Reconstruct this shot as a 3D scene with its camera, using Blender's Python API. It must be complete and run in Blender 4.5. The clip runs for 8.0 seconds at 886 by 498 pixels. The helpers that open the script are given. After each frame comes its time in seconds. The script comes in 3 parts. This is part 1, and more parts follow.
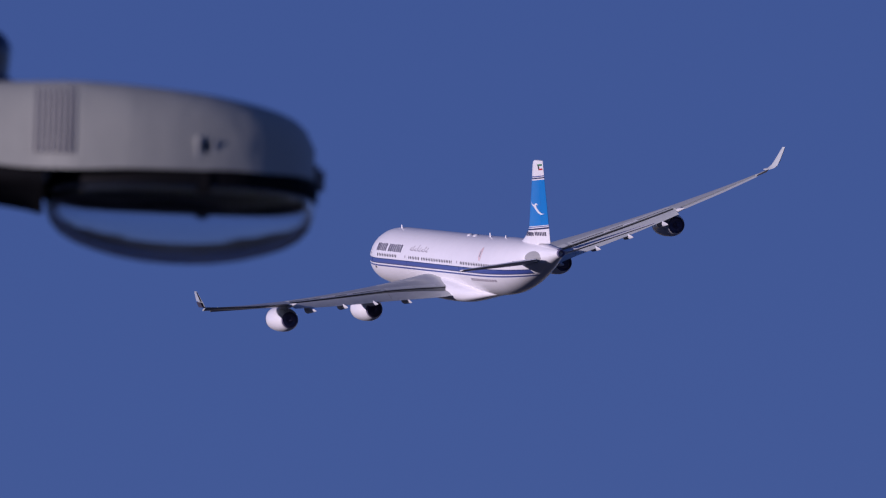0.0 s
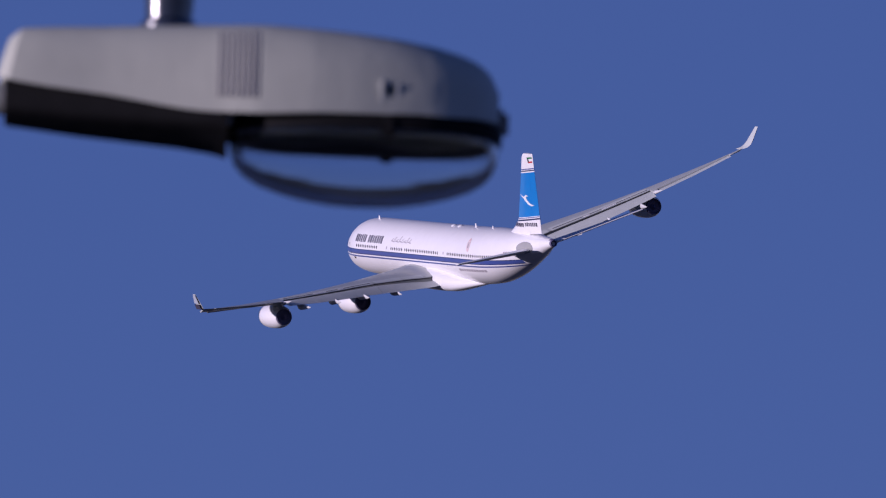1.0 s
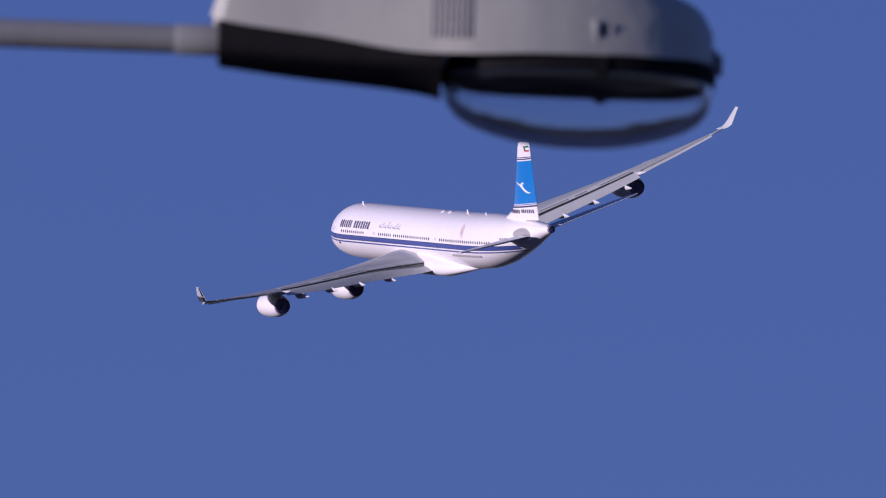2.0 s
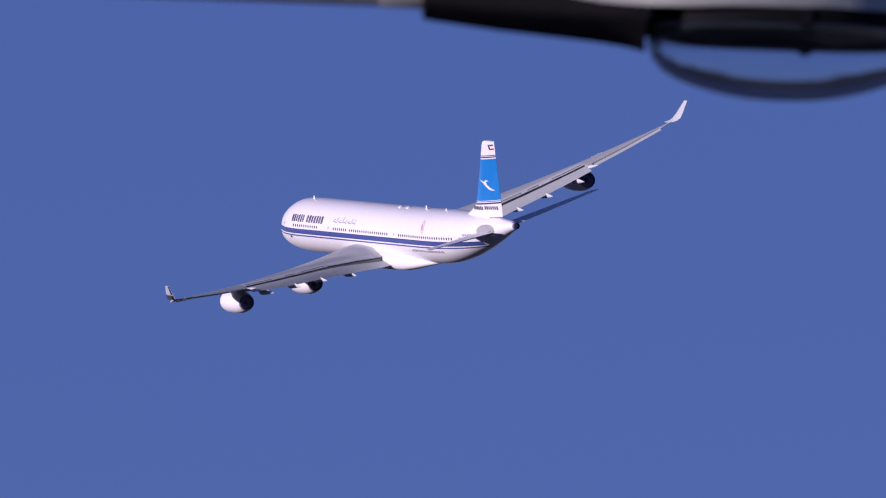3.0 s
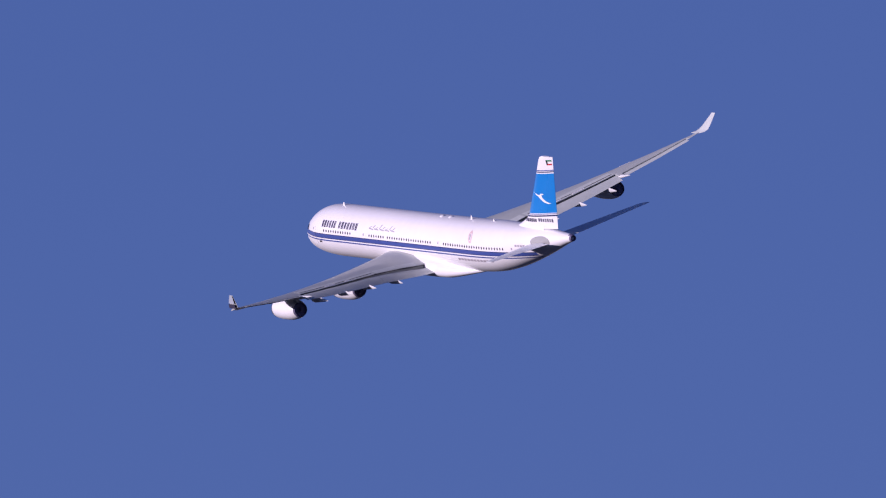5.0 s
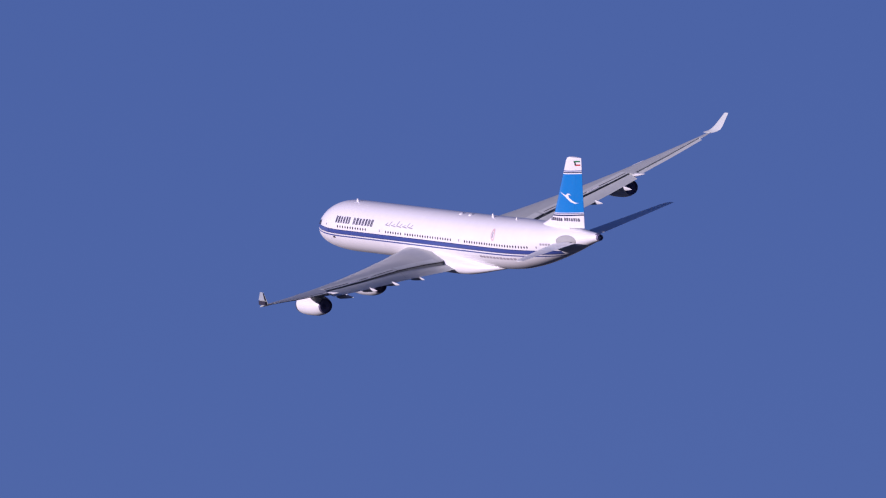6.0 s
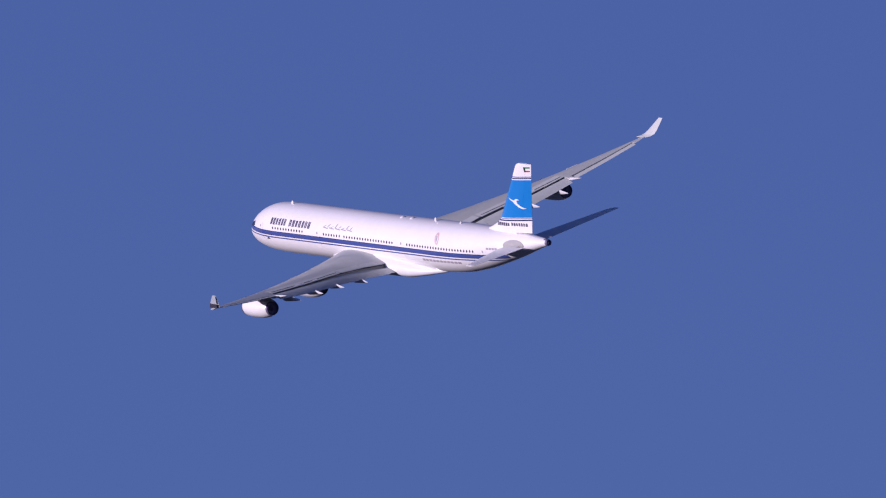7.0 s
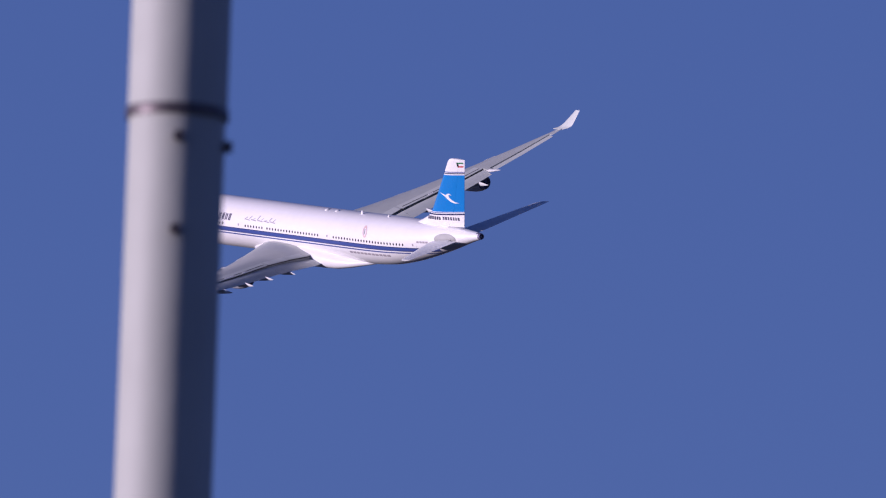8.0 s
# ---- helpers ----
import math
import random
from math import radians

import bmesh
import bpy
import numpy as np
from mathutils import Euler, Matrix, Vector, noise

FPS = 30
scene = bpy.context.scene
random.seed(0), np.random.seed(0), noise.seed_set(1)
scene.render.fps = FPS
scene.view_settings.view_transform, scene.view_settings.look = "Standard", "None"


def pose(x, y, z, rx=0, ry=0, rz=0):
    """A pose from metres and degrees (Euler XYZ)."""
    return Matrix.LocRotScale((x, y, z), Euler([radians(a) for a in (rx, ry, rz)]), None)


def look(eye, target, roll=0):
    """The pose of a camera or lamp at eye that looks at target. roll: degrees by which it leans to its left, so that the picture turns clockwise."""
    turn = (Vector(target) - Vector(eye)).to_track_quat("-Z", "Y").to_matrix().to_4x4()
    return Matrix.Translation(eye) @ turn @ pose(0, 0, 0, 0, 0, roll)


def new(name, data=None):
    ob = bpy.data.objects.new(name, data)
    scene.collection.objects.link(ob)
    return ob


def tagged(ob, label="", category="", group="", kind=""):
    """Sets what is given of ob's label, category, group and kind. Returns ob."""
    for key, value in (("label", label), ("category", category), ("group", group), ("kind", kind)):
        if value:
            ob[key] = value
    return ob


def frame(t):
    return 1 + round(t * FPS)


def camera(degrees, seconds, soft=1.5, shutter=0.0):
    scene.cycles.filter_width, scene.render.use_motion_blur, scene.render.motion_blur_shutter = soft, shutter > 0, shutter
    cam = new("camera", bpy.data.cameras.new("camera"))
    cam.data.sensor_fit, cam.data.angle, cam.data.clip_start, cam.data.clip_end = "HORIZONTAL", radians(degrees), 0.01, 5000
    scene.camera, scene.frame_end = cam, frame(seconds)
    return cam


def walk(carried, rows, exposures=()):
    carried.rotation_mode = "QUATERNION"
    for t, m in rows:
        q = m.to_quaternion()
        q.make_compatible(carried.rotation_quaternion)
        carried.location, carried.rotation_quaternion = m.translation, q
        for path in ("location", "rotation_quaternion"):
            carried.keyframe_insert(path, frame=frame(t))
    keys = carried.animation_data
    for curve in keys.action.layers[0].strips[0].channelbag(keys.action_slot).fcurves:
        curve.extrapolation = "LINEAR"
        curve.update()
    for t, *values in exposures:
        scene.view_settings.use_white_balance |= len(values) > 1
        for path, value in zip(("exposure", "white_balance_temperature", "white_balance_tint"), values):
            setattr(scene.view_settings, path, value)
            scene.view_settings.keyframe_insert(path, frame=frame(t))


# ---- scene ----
cam = camera(1.695, 8.0, soft=1.2)
cam.data.dof.use_dof = True
cam.data.dof.focus_distance = 3000.0
cam.data.dof.aperture_fstop = 68.0

EYE = Vector((0.0, 0.0, 1.6))
# seconds, degrees to the left of +Y, degrees above the horizon
AIM = [
    (0.00, -0.7471, 9.4681), (0.20, -0.6644, 9.4419), (0.30, -0.6222, 9.4303), (0.50, -0.5474, 9.4073), (0.70, -0.4827, 9.3794),
    (0.80, -0.4447, 9.3680), (1.00, -0.3941, 9.3476), (1.20, -0.3327, 9.3262), (1.30, -0.2989, 9.3151), (1.50, -0.2297, 9.2912),
    (1.70, -0.1462, 9.2616), (1.80, -0.0926, 9.2477), (2.00, 0.0164, 9.2194), (2.20, 0.1383, 9.1910), (2.40, 0.2364, 9.1668),
    (2.60, 0.3056, 9.1466), (2.80, 0.3590, 9.1294), (3.00, 0.4099, 9.1141), (3.15, 0.4541, 9.1031), (3.30, 0.5098, 9.0920),
    (3.50, 0.5903, 9.0781), (3.70, 0.6816, 9.0629), (3.80, 0.7294, 9.0577), (4.00, 0.8503, 9.0424), (4.20, 0.9595, 9.0264),
    (4.30, 1.0247, 9.0177), (4.50, 1.1836, 8.9986), (4.70, 1.3511, 8.9788), (4.80, 1.4315, 8.9665), (5.00, 1.5810, 8.9418),
    (5.20, 1.7108, 8.9231), (5.40, 1.8408, 8.9045), (5.60, 1.9722, 8.8859), (5.80, 2.1030, 8.8677), (6.00, 2.2310, 8.8506),
    (6.15, 2.3240, 8.8388), (6.30, 2.4133, 8.8282), (6.50, 2.5271, 8.8157), (6.70, 2.6243, 8.8028), (6.80, 2.6732, 8.7965),
    (7.00, 2.7730, 8.7827), (7.20, 2.8642, 8.7671), (7.30, 2.9097, 8.7592), (7.50, 3.0310, 8.7426), (7.70, 3.1431, 8.7259),
    (7.80, 3.1995, 8.7181), (8.00, 3.3271, 8.7029),
]
FLIGHT = [
    (0.0, 39.96, 2831.01, 472.61, -18.04, -10.19, 106.07),
    (0.5, 31.14, 2864.18, 475.49, -19.59, -10.03, 107.28),
    (1.0, 21.50, 2896.83, 478.24, -20.87, -9.91, 108.50),
    (1.5, 11.03, 2928.96, 480.87, -21.92, -9.83, 109.75),
    (2.0, -0.28, 2960.55, 483.38, -22.75, -9.77, 111.01),
    (2.5, -12.44, 2991.59, 485.78, -23.40, -9.75, 112.30),
    (3.0, -25.46, 3022.08, 488.09, -23.90, -9.75, 113.61),
    (3.5, -39.35, 3051.99, 490.32, -24.26, -9.77, 114.96),
    (4.0, -54.11, 3081.33, 492.46, -24.53, -9.81, 116.33),
    (4.5, -69.75, 3110.08, 494.54, -24.72, -9.86, 117.74),
    (5.0, -86.27, 3138.22, 496.57, -24.87, -9.91, 119.19),
    (5.5, -103.68, 3165.74, 498.55, -24.99, -9.96, 120.68),
    (6.0, -121.99, 3192.63, 500.50, -25.12, -10.02, 122.21),
    (6.5, -141.18, 3218.88, 502.42, -25.29, -10.07, 123.78),
    (7.0, -161.27, 3244.46, 504.34, -25.52, -10.10, 125.40),
    (7.5, -182.26, 3269.37, 506.25, -25.85, -10.12, 127.07),
    (8.0, -204.14, 3293.59, 508.18, -26.28, -10.13, 128.80),
]


def aimed(yaw, rise):
    a, b = radians(yaw), radians(rise)
    way = Vector((-math.sin(a) * math.cos(b), math.cos(a) * math.cos(b), math.sin(b)))
    return look(EYE, EYE + 100.0 * way, 2.1)


walk(cam, [(t, aimed(yaw, rise)) for t, yaw, rise in AIM],
     exposures=[(0.0, -0.16, 4890, 70), (1.0, 0.03, 4910, 70), (1.5, 0.11, 4950, 70), (3.5, 0.29, 4970, 71), (8.0, 0.21, 4960, 70)])

# ---- world and sun ----
SUN_AZ, SUN_EL = 107.5, 4.0   # degrees to the left of +Y, degrees high
world = bpy.data.worlds.new("world")
scene.world = world
world.use_nodes = True
wn = world.node_tree
sky = wn.nodes.new("ShaderNodeTexSky")
sky.sky_type = "NISHITA"
sky.sun_disc = False
sky.sun_elevation = radians(SUN_EL)
sky.sun_rotation = radians(-SUN_AZ)
sky.altitude = 2000.0
sky.air_density = 1.0
sky.dust_density = 0.0
sky.ozone_density = 2.15
wn.nodes["Background"].inputs["Strength"].default_value = 0.0735
wn.links.new(sky.outputs["Color"], wn.nodes["Background"].inputs["Color"])

sun = new("sun", bpy.data.lights.new("sun", "SUN"))
sun.data.energy = 3.9
sun.data.angle = radians(0.5)
sun.data.color = (1.0, 0.93, 0.50)
_a, _e = radians(SUN_AZ), radians(SUN_EL)
TO_SUN = Vector((-math.sin(_a) * math.cos(_e), math.cos(_a) * math.cos(_e), math.sin(_e)))
sun.matrix_world = look(TO_SUN * 200.0, (0, 0, 0))


# ---- materials ----
def material(name, colour, rough=0.5, metal=0.0, grain=0.06, scale=3.0, bump=0.0, coat=0.0, gloss=0.5):
    """Principled paint or metal with fine and broad variation in tone, and relief."""
    m = bpy.data.materials.new(name)
    m.use_nodes = True
    nt = m.node_tree
    b = nt.nodes["Principled BSDF"]
    b.inputs["Roughness"].default_value = rough
    b.inputs["Metallic"].default_value = metal
    b.inputs["Specular IOR Level"].default_value = gloss
    b.inputs["Coat Weight"].default_value = coat
    tc = nt.nodes.new("ShaderNodeTexCoord")
    fine = nt.nodes.new("ShaderNodeTexNoise")
    fine.inputs["Scale"].default_value = scale
    fine.inputs["Detail"].default_value = 6.0
    broad = nt.nodes.new("ShaderNodeTexNoise")
    broad.inputs["Scale"].default_value = scale * 0.13
    broad.inputs["Detail"].default_value = 3.0
    for n in (fine, broad):
        nt.links.new(tc.outputs["Object"], n.inputs["Vector"])
    add = nt.nodes.new("ShaderNodeMath")
    add.operation = "ADD"
    nt.links.new(fine.outputs["Fac"], add.inputs[0])
    nt.links.new(broad.outputs["Fac"], add.inputs[1])
    rng = nt.nodes.new("ShaderNodeMapRange")
    rng.inputs["From Min"].default_value, rng.inputs["From Max"].default_value = 0.6, 1.4
    rng.inputs["To Min"].default_value, rng.inputs["To Max"].default_value = 1.0 - grain, 1.0 + grain
    nt.links.new(add.outputs[0], rng.inputs["Value"])
    mul = nt.nodes.new("ShaderNodeVectorMath")
    mul.operation = "SCALE"
    mul.inputs[0].default_value = colour
    nt.links.new(rng.outputs[0], mul.inputs["Scale"])
    nt.links.new(mul.outputs[0], b.inputs["Base Color"])
    if bump:
        bp = nt.nodes.new("ShaderNodeBump")
        bp.inputs["Strength"].default_value = bump
        bp.inputs["Distance"].default_value = 0.02
        nt.links.new(fine.outputs["Fac"], bp.inputs["Height"])
        nt.links.new(bp.outputs["Normal"], b.inputs["Normal"])
    return m


def banded(m, bands, lean=0.0, at=0.0, until=None):
    """Paint stripes over m: (low, high, colour) along local z, leaning with x, as far aft as x = until."""
    nt = m.node_tree
    b = nt.nodes["Principled BSDF"]
    under = b.inputs["Base Color"].links[0].from_socket
    tc = nt.nodes.new("ShaderNodeTexCoord")
    sep = nt.nodes.new("ShaderNodeSeparateXYZ")
    nt.links.new(tc.outputs["Object"], sep.inputs[0])

    def calc(op, p, q):
        n = nt.nodes.new("ShaderNodeMath")
        n.operation = op
        for i, v in enumerate((p, q)):
            if isinstance(v, (int, float)):
                n.inputs[i].default_value = v
            else:
                nt.links.new(v, n.inputs[i])
        return n.outputs[0]

    height = calc("ADD", sep.outputs["Z"], calc("MULTIPLY", calc("SUBTRACT", sep.outputs["X"], at), lean))
    for low, high, colour in bands:
        mask = calc("MULTIPLY", calc("GREATER_THAN", height, low), calc("LESS_THAN", height, high))
        if until is not None:
            mask = calc("MULTIPLY", mask, calc("GREATER_THAN", sep.outputs["X"], until))
        mix = nt.nodes.new("ShaderNodeMix")
        mix.data_type = "RGBA"
        nt.links.new(mask, mix.inputs["Factor"])
        nt.links.new(under, mix.inputs[6])
        mix.inputs[7].default_value = (*colour, 1.0)
        under = mix.outputs[2]
    nt.links.new(under, b.inputs["Base Color"])
    return m


NAVY, BLUE, SKYBLUE = (0.02, 0.028, 0.10), (0.055, 0.085, 0.29), (0.01, 0.20, 0.58)
WHITE = (0.80, 0.79, 0.79)
fuselage_paint = banded(material("fuselage_paint", WHITE, 0.32, 0, 0.03, 1.2, coat=0.3),
                        [(-0.12, 0.36, BLUE), (0.30, 0.37, NAVY), (-0.14, -0.08, NAVY), (-0.43, -0.28, BLUE)], until=33 - 56.5)
fin_paint = banded(material("fin_paint", WHITE, 0.32, 0, 0.03, 1.2, coat=0.3),
                   [(4.24, 8.62, SKYBLUE), (8.74, 8.86, NAVY), (8.92, 9.02, BLUE), (3.86, 4.02, NAVY), (4.10, 4.18, BLUE)],
                   lean=0.048, at=33 - 55)
white_paint = material("white_paint", WHITE, 0.32, 0, 0.03, 1.2, coat=0.3)
wing_paint = material("wing_paint", (0.385, 0.405, 0.39), 0.40, 0, 0.08, 1.1, coat=0.2)
flap_paint = material("flap_paint", (0.47, 0.495, 0.475), 0.45, 0, 0.08, 1.5)
fairing_paint = material("fairing_paint", (0.60, 0.60, 0.59), 0.4, 0, 0.06, 2.0)
stabilizer_paint = material("stabilizer_paint", (0.68, 0.68, 0.67), 0.4, 0, 0.05, 1.5)
seal_grey = material("seal_grey", (0.30, 0.30, 0.29), 0.5, 0, 0.08, 2.0)
dark_cove = material("dark_cove", (0.03, 0.03, 0.035), 0.7, 0, 0.2, 3.0)
nozzle_metal = material("nozzle_metal", (0.12, 0.105, 0.19), 0.6, 0.2, 0.2, 3.0)
bare_metal = material("bare_metal", (0.62, 0.62, 0.63), 0.28, 1.0, 0.06, 2.0)
winglet_blue = material("winglet_blue", (0.52, 0.57, 0.63), 0.4, 0, 0.06, 2.0)
pane_dark = material("pane_dark", (0.035, 0.03, 0.035), 0.25, 0, 0.1, 4.0)
letter_navy = material("letter_navy", (0.08, 0.075, 0.12), 0.4, 0, 0.05, 4.0)
letter_grey = material("letter_grey", (0.36, 0.33, 0.36), 0.4, 0, 0.05, 4.0)
pale_red = material("pale_red", (0.66, 0.48, 0.46), 0.4, 0, 0.1, 4.0)
flag_red = material("flag_red", (0.5, 0.03, 0.03), 0.4)
flag_green = material("flag_green", (0.01, 0.18, 0.06), 0.4)
flag_black = material("flag_black", (0.015, 0.015, 0.02), 0.4)
lamp_housing = material("lamp_housing", (0.42, 0.43, 0.355), 0.5, 0, 0.07, 14.0, 0.1)
lamp_dark = material("lamp_dark", (0.007, 0.007, 0.008), 0.75, 0, 0.15, 20.0, 0.1, gloss=0.12)
rib_grey = material("rib_grey", (0.26, 0.255, 0.24), 0.6, 0, 0.1, 20.0)
lamp_light_clip = material("lamp_light_clip", (0.52, 0.53, 0.46), 0.45, 0, 0.08, 20.0)
reflector = material("reflector", (0.05, 0.056, 0.05), 0.7, 0.0, 0.1, 10.0, gloss=0.2)
cell_plastic = material("cell_plastic", (0.02, 0.025, 0.04), 0.3, 0, 0.1, 20.0, coat=1.0)
galvanised = material("galvanised", (0.395, 0.405, 0.37), 0.65, 0.0, 0.07, 9.0, 0.08)
arm_steel = material("arm_steel", (0.25, 0.26, 0.245), 0.6, 0.0, 0.08, 12.0, 0.08)
bolt_steel = material("bolt_steel", (0.10, 0.085, 0.09), 0.5, 0.6, 0.1, 30.0)
cell_plastic.node_tree.nodes["Principled BSDF"].inputs["Coat Roughness"].default_value = 0.2
ridge_dark = material("ridge_dark", (0.045, 0.05, 0.045), 0.95, 0, 0.3, 0.05, 0.3, gloss=0.0)
ground_grass = material("ground_grass", (0.13, 0.133, 0.136), 0.95, 0, 0.35, 0.3, 0.4, gloss=0.0)

bowl_glass = bpy.data.materials.new("bowl_glass")
bowl_glass.use_nodes = True
_g = bowl_glass.node_tree.nodes["Principled BSDF"]
_g.inputs["Base Color"].default_value = (0.88, 0.91, 0.95, 1)
_g.inputs["Transmission Weight"].default_value = 1.0
_g.inputs["Roughness"].default_value = 0.015
_g.inputs["IOR"].default_value = 1.5


# ---- mesh helpers ----
def part(name, bm, mat, parent=None, label="", smooth=True, recalc=True):
    if recalc:
        bmesh.ops.recalc_face_normals(bm, faces=bm.faces[:])
    me = bpy.data.meshes.new(name)
    bm.to_mesh(me)
    bm.free()
    me.materials.append(mat)
    if smooth:
        me.set_sharp_from_angle(angle=radians(38))
        for p in me.polygons:
            p.use_smooth = True
    ob = new(name, me)
    if parent is not None:
        ob.parent = parent
    if label:
        ob["label"] = label
    return ob


def loft(rings, closed=True, cap0=True, cap1=True, bm=None):
    """Skin a row of rings that have equally many points."""
    bm = bm or bmesh.new()
    rows = [[bm.verts.new(p) for p in r] for r in rings]
    n = len(rows[0])
    for a, b in zip(rows, rows[1:]):
        for i in range(n if closed else n - 1):
            j = (i + 1) % n
            bm.faces.new((a[i], a[j], b[j], b[i]))
    if cap0:
        bm.faces.new(rows[0])
    if cap1:
        bm.faces.new(rows[-1])
    return bm


def hermite(table, x):
    """Smooth values from a table of (x, a, b, ...)."""
    xs = [r[0] for r in table]
    x = min(max(x, xs[0]), xs[-1])
    i = max(0, min(len(xs) - 2, sum(1 for v in xs if v <= x) - 1))
    h = xs[i + 1] - xs[i]
    s = (x - xs[i]) / h
    out = []
    for k in range(1, len(table[0])):
        def slope(j):
            if j == 0 or j == len(xs) - 1:
                j0, j1 = (0, 1) if j == 0 else (j - 1, j)
                return (table[j1][k] - table[j0][k]) / (xs[j1] - xs[j0])
            d0 = (table[j][k] - table[j - 1][k]) / (xs[j] - xs[j - 1])
            d1 = (table[j + 1][k] - table[j][k]) / (xs[j + 1] - xs[j])
            return 0.0 if d0 * d1 <= 0 else 2 * d0 * d1 / (d0 + d1)
        a, b = table[i][k], table[i + 1][k]
        out.append((2 * s**3 - 3 * s**2 + 1) * a + (s**3 - 2 * s**2 + s) * h * slope(i)
                   + (3 * s**2 - 2 * s**3) * b + (s**3 - s**2) * h * slope(i + 1))
    return out


def box(bm, x0, x1, y0, y1, z0, z1, bevel=0.0):
    r = bmesh.ops.create_cube(bm, size=1.0)
    m = Matrix.LocRotScale(((x0 + x1) / 2, (y0 + y1) / 2, (z0 + z1) / 2), None, (abs(x1 - x0), abs(y1 - y0), abs(z1 - z0)))
    bmesh.ops.transform(bm, matrix=m, verts=r["verts"])
    if bevel:
        es = {e for v in r["verts"] for e in v.link_edges}
        bmesh.ops.bevel(bm, geom=list(es), offset=bevel, segments=2, affect="EDGES")
    return bm


def turned(profile, axis_point, axis="x", n=32, closed_profile=False):
    """A surface of revolution about a line along x or z; profile rows are (along, radius)."""
    rings = []
    px, py, pz = axis_point
    for a, r in profile:
        ring = []
        for i in range(n):
            u = 2 * math.pi * i / n
            if axis == "x":
                ring.append((px + a, py + r * math.cos(u), pz + r * math.sin(u)))
            else:
                ring.append((px + r * math.cos(u), py + r * math.sin(u), pz + a))
        rings.append(ring)
    return rings


# ---- the ground ----
def make_ground():
    bm = bmesh.new()
    n, size = 24, 9000.0
    vs = [[bm.verts.new(((i / n - 0.5) * 2 * size, (j / n - 0.5) * 2 * size, 0.0)) for j in range(n + 1)] for i in range(n + 1)]
    for i in range(n):
        for j in range(n):
            bm.faces.new((vs[i][j], vs[i + 1][j], vs[i + 1][j + 1], vs[i][j + 1]))
    tagged(part("ground", bm, ground_grass, smooth=False), "flat grey open ground reaching the horizon", "ground", kind="structure")


def make_ridge():
    """Unseen low dark ridge under the flight path, added to darken the bowl's rim."""
    rnd = random.Random(4)
    rings = []
    for k in range(71):
        a = radians(-80 + 2 * k)
        high = (135 + 14 * math.sin(k * 0.31) + 9 * math.sin(k * 0.83 + 1) + rnd.uniform(-4, 4)) * min(1.0, k / 8 + 0.05, (70 - k) / 8 + 0.05)
        row = []
        for r, h in ((1420, -1.0), (1450, 0.45), (1490, 0.82), (1530, 1.0), (1600, 0.85), (1750, 0.4), (1900, -1.0)):
            row.append((-r * math.sin(a), r * math.cos(a), high * h if h > 0 else -0.5))
        rings.append(row)
    tagged(part("backdrop", loft(rings), ridge_dark), "unseen low dark ridge added along the horizon", "hill", kind="structure")


# ---- the airliner: x forward, y to its left, z up; st() turns a station aft of the nose into x ----
def st(s):
    return 33.0 - s


# station, centre height, half width, half height
HULL = [(1.25, -0.88, 0.02, 0.02), (1.35, -0.87, 0.36, 0.34), (1.55, -0.84, 0.64, 0.60), (2.0, -0.76, 1.02, 0.97), (2.85, -0.62, 1.50, 1.45), (4.1, -0.45, 2.02, 1.98),
        (5.6, -0.28, 2.41, 2.40), (7.5, -0.15, 2.69, 2.69), (9.8, -0.12, 2.81, 2.81), (25.0, -0.12, 2.81, 2.81), (42.0, -0.08, 2.81, 2.81),
        (46.0, 0.06, 2.74, 2.73), (50.0, 0.36, 2.45, 2.42), (54.0, 0.79, 1.96, 1.93), (58.0, 1.25, 1.34, 1.31),
        (61.0, 1.60, 0.80, 0.75), (62.6, 1.77, 0.50, 0.46), (63.1, 1.80, 0.40, 0.38)]


def skin(s, z, side=1, out=0.0):
    """A point on the hull at a station and height, and the way out from it."""
    zc, ry, rz = hermite(HULL, s)
    k = max(-0.999, min(0.999, (z - zc) / rz))
    y = ry * math.sqrt(1 - k * k)
    nrm = Vector((0, side * y / ry**2, (z - zc) / rz**2)).normalized()
    return Vector((st(s), side * y, z)) + nrm * out, nrm


def make_fuselage(plane):
    ss = [1.25, 1.29, 1.35, 1.43, 1.55, 1.75, 2.0, 2.4, 2.85, 3.45, 4.1, 4.8, 5.6, 6.5, 7.5, 8.5, 9.8, 11.4] + list(range(13, 43, 3)) + [42 + 0.75 * i for i in range(28)] + [63.1]
    rings = []
    for s in sorted(set(ss)):
        zc, ry, rz = hermite(HULL, s)
        rings.append([(st(s), ry * math.cos(u), zc + rz * math.sin(u)) for u in (2 * math.pi * i / 64 for i in range(64))])
    body = part("fuselage", loft(rings), fuselage_paint, plane, "white fuselage with blue cheatlines")
    # exhaust of the auxiliary power unit
    bm = loft(turned([(0.35, 0.43), (0.0, 0.385), (-0.28, 0.33), (-0.28, 0.24), (0.1, 0.2)], (st(63.1), 0, 1.80), n=24))
    part("exhaust_cone", bm, nozzle_metal, plane, "dark metal exhaust at the tail end")
    return body


